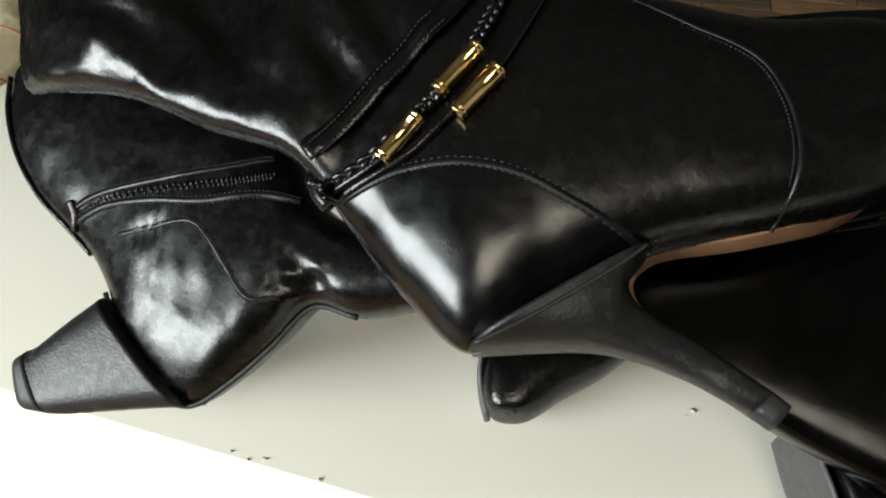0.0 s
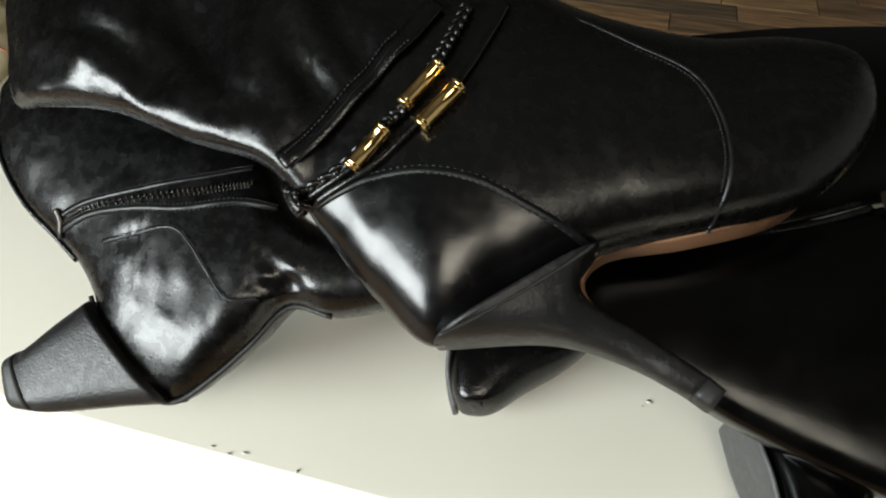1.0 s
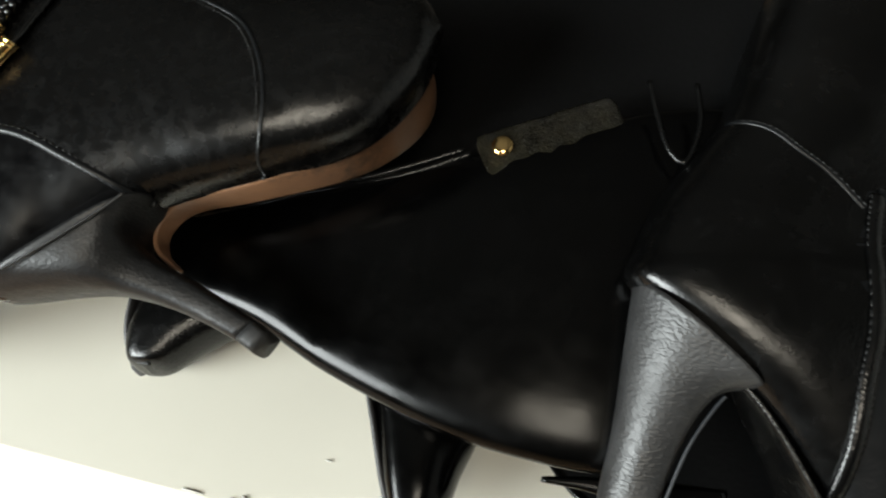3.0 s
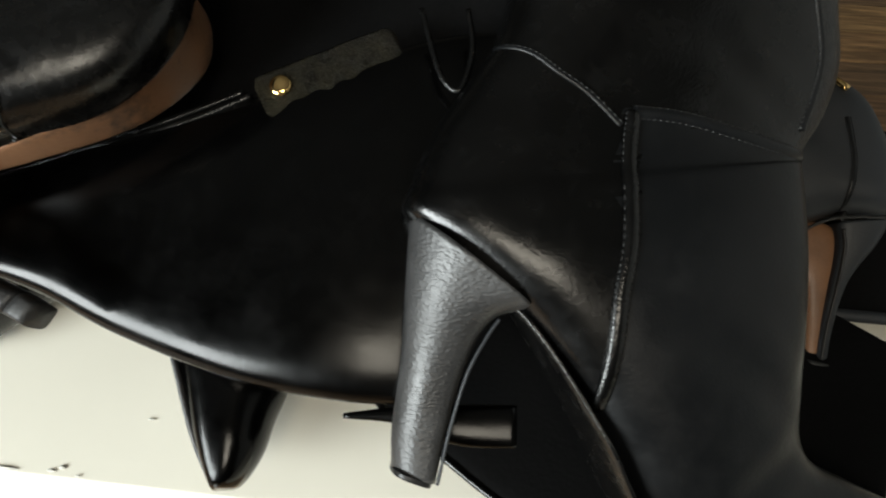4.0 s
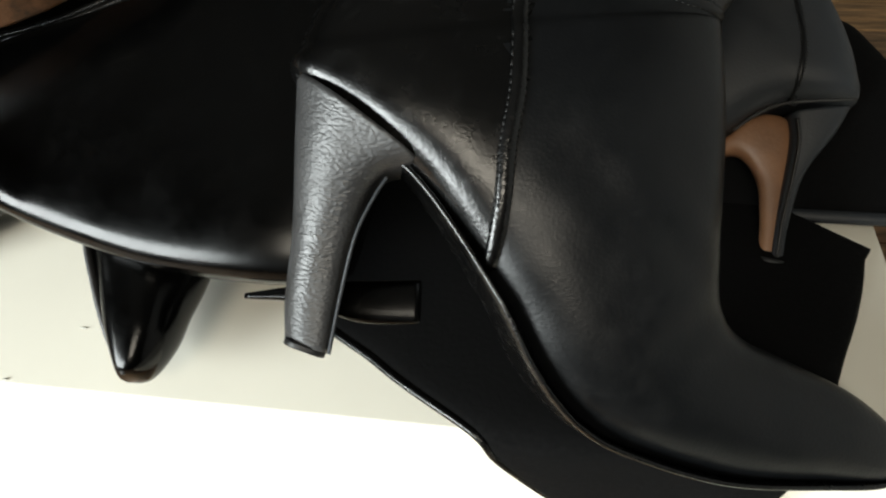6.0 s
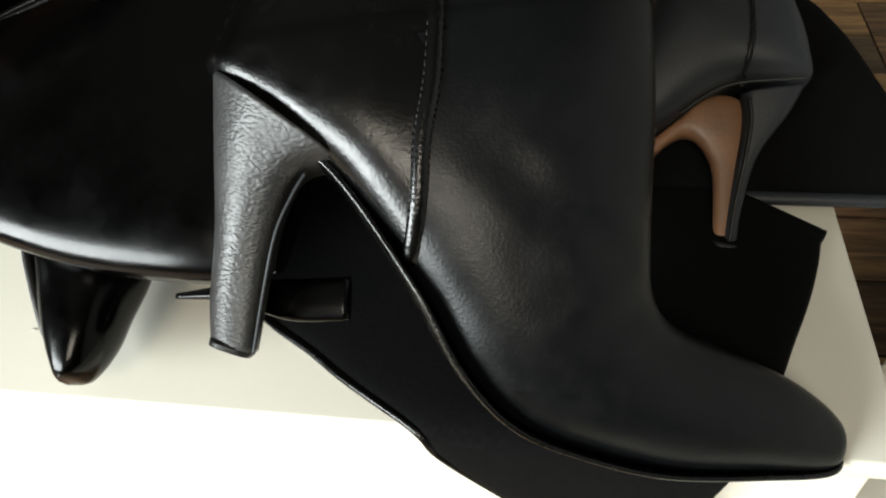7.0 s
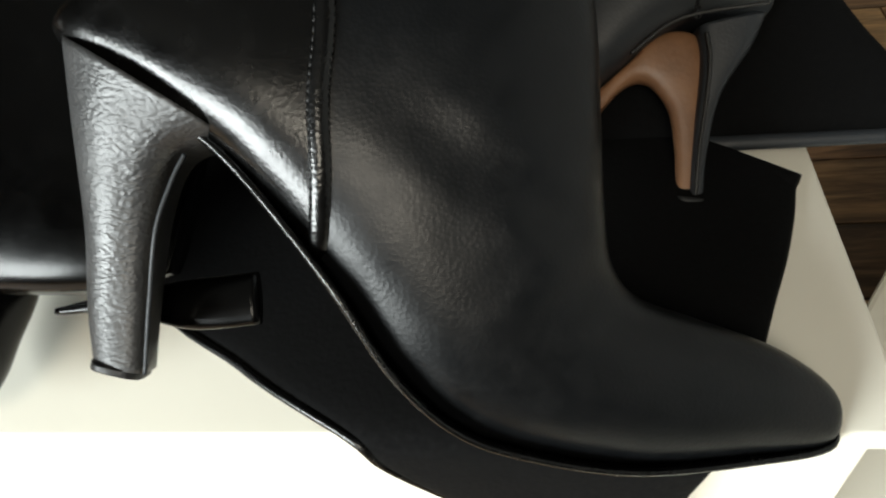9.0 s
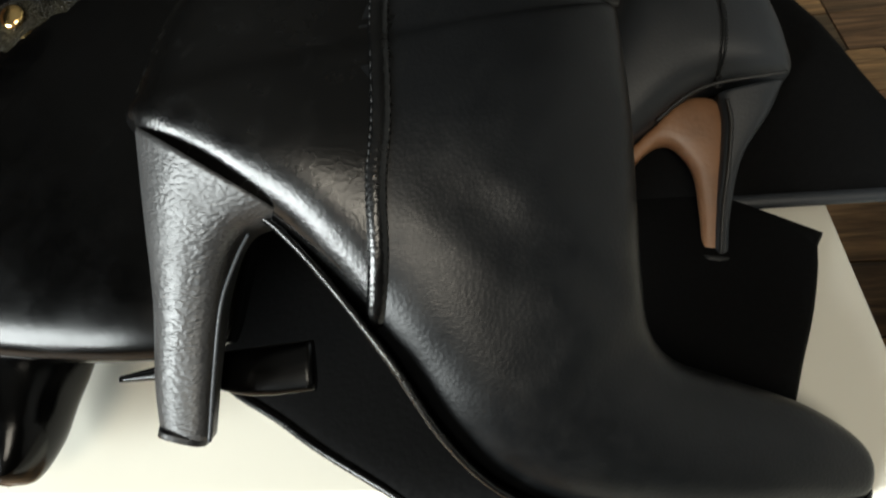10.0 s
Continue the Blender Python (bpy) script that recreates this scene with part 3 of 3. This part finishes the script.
def ankle_boot():
    """High-heeled boot with a grained heel, lying on the pile."""
    pl = Plane(0.2084, -0.3546, 0.8655)
    boot = empty("high_heel_boot", pl, (450, 50), "black leather high-heeled boot with grained heel and stitched panels", "boot")
    r1 = D_R1
    r2 = D_R2
    half = [3, 8, 14, 18, 20, 21, 22, 22, 22, 23, 22, 22, 23, 24, 25, 26, 26, 26]
    body = loft(pl, r1, r2, half, 230, 66, [2.4] * 7 + [2.6, 2.9] + [3.0] * 9, 2.3, wobble=0.6, wob_scale=28, shift=D_LIFT)
    dents(body, pl, [[(508, 7), (518, 19), (532, 33)], [(470, 57), (494, 47), (523, 39)], [(469, 60), (494, 55), (515, 43), (529, 37)], [(460, 153), (480, 146), (500, 141)]], 0.6, 4.5)
    up = whole = part("guide", body.copy(), MATTE)
    counter, vamp = cut(body, pl, [*reversed([(440, 120), (442, 103), (447, 77), (449, 59), (453, 41), (456, 23)]), *[(440, 120), (457, 124), (477, 126), (495, 128), (511, 131)]], (1, -0.35))
    counter, cuff = cut(counter, pl, [(506, 139), (507, 154), (505, 168), (498, 183), (490, 198)], (1, 0))
    part("heel_counter", counter, MATTE, boot, "polished black leather heel and shaft panel")
    part("cuff", cuff, GRAINED, boot, "puckered black leather cuff edge")
    part("vamp", vamp, VAMP, boot, "dull black leather front panel")
    part("heel", loft(pl, [(381, 65), (387, 43), (394, 17), (398, -4), (402, -17)], [(428, 47), (417, 40), (414, 24), (415, 2), (417, -17)], [20, 16, 12, 10, 9], 44, 22, 2.1, 3.6, shift=[-4, -6, -9, -11, -11], skew=0.12), PEBBLED, boot, "pebble-grained black leather heel")
    part("heel_tip", loft(pl, [(402, -16), (402, -18)], [(416, -17), (416, -19)], [9.4, 9.2], 4, 14, 3, 3.6, shift=[-11, -11]), WORN, boot)
    bm = bmesh.new()
    sp, sl = spline(r1[:10], 80), spline([(q,) for q in D_LIFT[:10]], 80)[:, 0]
    hh = spline([(q,) for q in half[:10]], 80)[:, 0] * np.interp(range(80), (0, 60, 72, 79), (0.82, 0.82, 0.45, 0.3))
    # thin sole that follows the foot's lower edge
    t = np.gradient(sp, axis=0)
    nr = np.c_[t[:, 1], -t[:, 0]] / np.maximum(np.linalg.norm(t, axis=1), 1e-6)[:, None]
    ring = []
    for i in range(80):
        row = []
        for k in range(14):
            th = 2 * math.pi * k / 14
            x, y = math.cos(th), math.sin(th)
            x, y = math.copysign(abs(x) ** 0.5, x), math.copysign(abs(y) ** 0.5, y)
            row.append(bm.verts.new(pl.at(sp[i] - nr[i] * y * 1.3, (x * hh[i] + sl[i]) / 1000)))
        ring.append(row)
    for i in range(79):
        for k in range(14):
            bm.faces.new((ring[i][k], ring[i][(k + 1) % 14], ring[i + 1][(k + 1) % 14], ring[i + 1][k]))
    bm.faces.new(ring[0])
    bm.faces.new(ring[-1])
    part("sole", bm, SMOOTH, boot)
    stitched(boot, up, pl, [(440, 120), (442, 103), (447, 77), (449, 59), (453, 41), (456, 23)], lines=(-2.4, 2.4), ridge=2.9, gap=2.4, mat=SMOOTH)
    stitched(boot, up, pl, [(440, 120), (457, 124), (477, 126), (495, 128), (511, 131)], lines=(-2.0, 2.0), ridge=2.4, gap=2.4)
    stitched(boot, up, pl, [(392, 130), (402, 129), (412, 125), (424, 121), (437, 114)], lines=(-0.8,), ridge=1.0, gap=2.4)
    stitched(boot, up, pl, [(506, 139), (507, 154), (505, 168), (498, 183), (490, 198)], lines=(-1.0,), ridge=1.6, gap=2.0)
    part("heel_edge", tube([Vector(pl.at(p, 0)) + Vector(pl.n) * z / 1000 for p, z in zip(spline([(418, 41), (416, 34), (414, 21), (415, 2), (417, -17)], 60), spline([(6,), (5,), (3,), (-1,), (-3,)], 60)[:, 0])], 0.0006, 6, normal=pl.n), GREY, boot, "pale bound edge of the heel")
    bpy.data.objects.remove(whole)


def tan_heel_boot():
    """Blue-black boot whose stiletto has a tan inner face."""
    pl = Plane(-0.0652, 0, 0.76)
    boot = empty("tan_heel_boot", pl, (560, 160), "blue-black leather ankle boot with tan-faced stiletto heel", "boot")
    r1 = [(498, 124), (514, 157), (528, 170), (542, 180), (555, 184), (579, 185), (580, 198), (575, 215), (567, 232), (559, 244)]
    r2 = [(485, 145), (496, 179), (507, 200), (514, 216), (518, 226), (521, 232), (525, 240), (533, 246), (543, 249), (553, 247)]
    up = part("upper", loft(pl, r1, r2, [16, 18, 20, 21, 21, 20, 19, 18, 15, 8], 90, 24, 3.0, 2.4), GREY, boot)
    heel = part("heel", loft(pl, [(579, 185), (573, 173), (561, 155), (555, 132), (553, 113)], [(553, 181), (554, 168), (551, 144), (549, 127), (548, 116)], [9, 8, 6, 5, 4.5], 40, 14, 3, 4), GREY, boot)
    part("heel_breast", loft(pl, [(506, 137), (523, 158), (534, 162), (542, 152), (544, 137), (544, 118)], [(510, 155), (528, 170), (541, 181), (556, 176), (554, 145), (550, 117)], [5, 5, 5, 4, 3, 3], 40, 12, 3, 3), TAN, boot, "tan leather heel facing and waist")
    part("heel_tip", loft(pl, [(543, 118), (544, 112)], [(554, 116), (554, 111)], [7, 6.5], 4, 14, 4, 4), RUBBER, boot)
    part("zip_pull", tube(drape(up, pl, [(543, 249), (551, 240)], 8, 1.5), 0.0018, 8, squash=0.5, normal=pl.n), GOLD, boot, "small bright metal zip pull")
    part("heel_piping", tube(drape(heel, pl, [(556, 178), (557, 168), (555, 152), (552, 135), (550, 118)], 40, 0.3), 0.0009, 6, normal=pl.n), THREAD, boot, "dark edge along the tan facing")
    part("seat_seam", tube(drape(up, pl, [(527, 168), (539, 177), (551, 181), (575, 183)], 40), 0.0008, 6, normal=pl.n), THREAD, boot)
    stitched(boot, up, pl, [(550, 179), (553, 192), (554, 209), (551, 227)], lines=(-1.2, 1.2), ridge=0.8, gap=2.0)


def suede_boot():
    """Flat suede shaft that lies on the bench and hangs over its front edge."""
    boot = tagged(new("suede_boot"), "soft black suede boot draped over the bench edge", "boot", "boots in the pile")
    left = [(0.552, 0.124, 0.006), (0.460, 0.190, 0.007), (0.345, 0.150, 0.008), (0.348, 0.060, 0.008), (0.392, 0.021, 0.008), (0.431, -0.003, 0.006), (0.442, -0.008, -0.005), (0.465, -0.010, -0.028), (0.488, -0.011, -0.050), (0.512, -0.012, -0.080)]
    right = [(0.588, 0.098, 0.006), (0.584, 0.083, 0.006), (0.577, 0.063, 0.006), (0.568, 0.042, 0.006), (0.559, 0.020, 0.006), (0.549, -0.002, 0.005), (0.542, -0.008, -0.004), (0.534, -0.011, -0.025), (0.528, -0.012, -0.060), (0.518, -0.012, -0.100)]
    normal = [(0, 0, 1)] * 5 + [(0, -0.5, 0.86), (0, -0.9, 0.4), (0, -1, 0), (0, -1, 0), (0, -1, 0)]
    a, b, n = spline(left, 80), spline(right, 80), spline(normal, 80)
    bm, rows = bmesh.new(), []
    for i in range(80):
        nn = n[i] / np.linalg.norm(n[i])
        row = []
        for k in range(32):
            th = 2 * math.pi * k / 32
            w = math.copysign(abs(math.cos(th)) ** 0.6, math.cos(th))
            g = math.copysign(abs(math.sin(th)) ** 0.6, math.sin(th))
            row.append(bm.verts.new(a[i] + (b[i] - a[i]) * (w + 1) / 2 + nn * g * 0.0042))
        rows.append(row)
    for i in range(79):
        for k in range(32):
            bm.faces.new((rows[i][k], rows[i][(k + 1) % 32], rows[i + 1][(k + 1) % 32], rows[i + 1][k]))
    bm.faces.new(rows[0])
    bm.faces.new(rows[-1])
    part("shaft", bm, SUEDE, boot)
    part("piping", tube([Vector(p) + Vector((0, -0.001, 0.001)) for p in a[22:]], 0.0016, 10), MATTE, boot, "smooth black leather piped edge")
    part("top_hem", tube([Vector(a[0]).lerp(Vector(b[0]), f) for f in np.linspace(0, 1, 12)], 0.0045, 10), SUEDE, boot)


def back_boot():
    pl = Plane(-0.070, 0, 0.6)
    boot = empty("tall_suede_boot", pl, (560, 200), "tall matte black boot shaft reaching past the bench", "boot")
    low = [(500, 145), (562, 145), (601, 145), (637, 145), (665, 145)]
    upr = [(501, 246), (574, 246), (600, 228), (622, 188), (645, 155)]
    part("shaft", loft(pl, low, upr, [14, 14, 13, 11, 4], 60, 22, 2.4, 2.4), SUEDE, boot)
    part("hem", tube([pl.at((p[0], p[1] - 1), 0.004) for p in spline(low, 50)], 0.0032, 8, squash=0.7, normal=pl.n), GREY, boot, "blue-grey piped hem")


def toe_boot(plane, r1, r2, half, label, mat):
    boot = empty("round_toe_boot", plane, r1[0], label, "boot")
    up = part("upper", loft(plane, r1, r2, half, 60, 22, 3.2, 2.2), mat, boot)
    part("sole", ribbon(plane, [(p[0] - 1.0, p[1]) for p in r1[1:6]], [h * f for h, f in zip(half[1:6], (0.5, 1.0, 1.25, 1.25, 1.25))], 3.0, lift=-8), SOLEGREY, boot, "worn grey sole edge")
    part("welt", tube([plane.at((p[0] + 3.5, p[1] + 1), 0.007) for p in spline(r1, 40)], 0.0010, 6, normal=plane.n), RUBBER, boot)


def back_pile():
    """Dark shafts at the back of the pile, with a hanging loop."""
    pl = Plane(0.022, 0, 0.60)
    boot = empty("folded_boot", pl, (330, 200), "dark folded boot shaft at the back of the pile", "boot")
    part("shaft", loft(pl, [(151, 95), (223, 120), (282, 144), (329, 164), (391, 175), (465, 185)], [(120, 215), (209, 228), (275, 244), (341, 254), (406, 256), (480, 258)], [6, 10, 12, 12, 11, 8], 50, 20), SUEDE, boot)
    ring = [Vector(pl.at(p, 0.045)) for p in spline([(366, 174), (371, 160), (376, 148), (382, 143), (385, 149), (386, 161), (383, 175)], 50)]
    part("pull_loop", tube(ring, 0.0011, 8, normal=pl.n), SMOOTH, boot)


def strap_piece():
    pl = Plane(0.045, 0, 0.67)
    strap = empty("loose_strap", pl, (380, 20), "glossy black leather strap end under the boots", "strap", "")
    part("strap", loft(pl, [(352, 14), (372, 14), (393, 9), (414, 10)], [(352, 16), (371, 20), (391, 23), (413, 25)], [1.2, 2.4, 3, 2.4], 30, 12), GLOSSY, strap)


D_R1 = [(613, 3), (610, -6), (584, -13), (550, -20), (519, -20), (498, -16), (479, -4), (458, 17), (428, 42), (403, 54), (380, 64), (379, 75), (381, 95), (386, 112), (392, 131), (393, 144), (392, 164), (392, 189)]
D_R2 = [(613, 3), (609, 12), (590, 20), (564, 24), (545, 27), (535, 35), (529, 51), (524, 71), (520, 90), (516, 109), (512, 127), (512, 130), (515, 137), (521, 153), (522, 172), (517, 189), (508, 211), (493, 234)]
D_LIFT = [-5, -5, -5, -5, -4, -3, -1, 1, 1, -2, -6, -9, -13, -16, -17, -18, -18, -18]
BRASSY = plain("crinkled_bronze_leather", (0.011, 0.0095, 0.0055), 0.26, metal=0.0, scale=120, vary=0.6, bump=0.8, dist=0.004)

BRASSY.node_tree.nodes["Principled BSDF"].inputs["Specular IOR Level"].default_value = 0.2

lace_boot()
block_boot()
tall_pl, tall_body, tall_ob = tall_boot()
snap_tab(tall_pl, tall_body, tall_ob)
ankle_boot()
tan_heel_boot()
suede_boot()
back_boot()
back_pile()
strap_piece()
toe_boot(Plane(0.0033, 0, 0.3), [(164, 47), (155, 48), (149, 60), (147, 74), (146, 92), (149, 115)], [(164, 47), (174, 51), (185, 63), (201, 79), (213, 97), (222, 123)], [4, 11, 15, 17, 18, 18], "black leather round-toed boot lying under the pile", SMOOTH)
toe_boot(Plane(0.0262, 0, 0.35), [(304, -8), (302, -5), (294, 10), (286, 29), (280, 42), (274, 59)], [(304, -8), (313, -5), (319, 7), (321, 20), (324, 33), (327, 53)], [3, 9, 14, 17, 18, 18], "glossy black pointed boot toe beside the bench edge", GLOSSY)


# ---- small marks on the bench ----
def marks():
    for x, y, w, d in ((243, 88, 2.0, 1.6), (240, 84, 0.6, 0.6), (59, 1.5, 1.2, 0.8), (66, 4, 2.0, 0.7), (258, 31, 2.2, 0.5), (207, 2, 7.0, 0.9), (226, 3, 2.6, 0.9), (230, 5, 2.0, 1.2), (238, 2, 1.5, 0.7), (-24, 3, 6.0, 0.6), (-80, 3, 5.0, 0.6), (93, 2, 1.0, 1.4), (50, 3, 1.0, 1.0)):
        w, d = w * 0.75, d * 0.75
        bm = bmesh.new()
        ring = [bm.verts.new((x / 1000 + w / 1000 * math.cos(k) * (1 + 0.3 * noise.noise((k, x, y))), y / 1000 + d / 1000 * math.sin(k), 0.0003)) for k in np.linspace(0, 2 * math.pi, 13)[:-1]]
        top = [bm.verts.new(v.co + Vector((0, 0, 0.0002))) for v in ring]
        bm.faces.new(top)
        for k in range(12):
            bm.faces.new((ring[k], ring[(k + 1) % 12], top[(k + 1) % 12], top[k]))
        tagged(part("paint_chip", bm, CHIPPED), "small grey chip in the white paint", "chip", "chips on the bench")


marks()


# ---- cloth at the end of the bench ----
def cloth():
    ob = tagged(new("folded_cloth"), "cream cloth with thin red lines, folded on the bench", "cloth")
    bm = bmesh.new()
    grid = [[bm.verts.new((-0.50 + 0.22 * i / 24, 0.20 + 0.14 * j / 16, 0.035 + 0.012 * noise.noise((i * 0.25, j * 0.3, 2)) - 0.03 * (i / 24) ** 6)) for j in range(17)] for i in range(25)]
    for i in range(24):
        for j in range(16):
            bm.faces.new((grid[i][j], grid[i + 1][j], grid[i + 1][j + 1], grid[i][j + 1]))
    bmesh.ops.solidify(bm, geom=bm.faces[:], thickness=0.03)
    part("fabric", bm, CLOTH, ob)
    for j in (5, 10):
        line = [(-0.50 + 0.22 * i / 24, 0.20 + 0.14 * j / 16, 0.036 + 0.012 * noise.noise((i * 0.25, j * 0.3, 2)) - 0.03 * (i / 24) ** 6) for i in range(25)]
        part("red_line", tube(line, 0.0007, 5), REDLINE, ob)


cloth()


# ---- floor planks ----
def floor_planks():
    """Boards near the bench are parts of the floor; those past them are one joined sheet."""
    rng = random.Random(3)
    shapes = {w: part("plank", box(bmesh.new(), (0, 0, 0), (w - 0.003, 0.102, 0.008)), PLANK, BASE, smooth=False) for w in (0.24, 0.36, 0.5)}
    rest, used = bmesh.new(), set()
    for row in range(45):
        y = -1.72 + row * 0.105
        x = -2.58 - rng.random() * 0.2
        while x < 2.52:
            w = rng.choice((0.24, 0.36, 0.5))
            z = -0.458 + rng.random() * 0.0008
            if x > -0.1 and x < 2.0 and -0.7 < y < 2.2:
                ob = shapes[w] if w not in used else new("plank", shapes[w].data)
                used.add(w)
                ob.parent = BASE
                ob.location = (x, y, z)
            else:
                lo, hi = max(x, -2.595), min(x + w - 0.003, 2.595)
                box(rest, (lo, y, z), (hi, min(y + 0.102, 2.995), z + 0.008))
            x += w
    far = part("far_planks", rest, PLANK, BASE, smooth=False)
    far["kind"] = "stuff"


floor_planks()
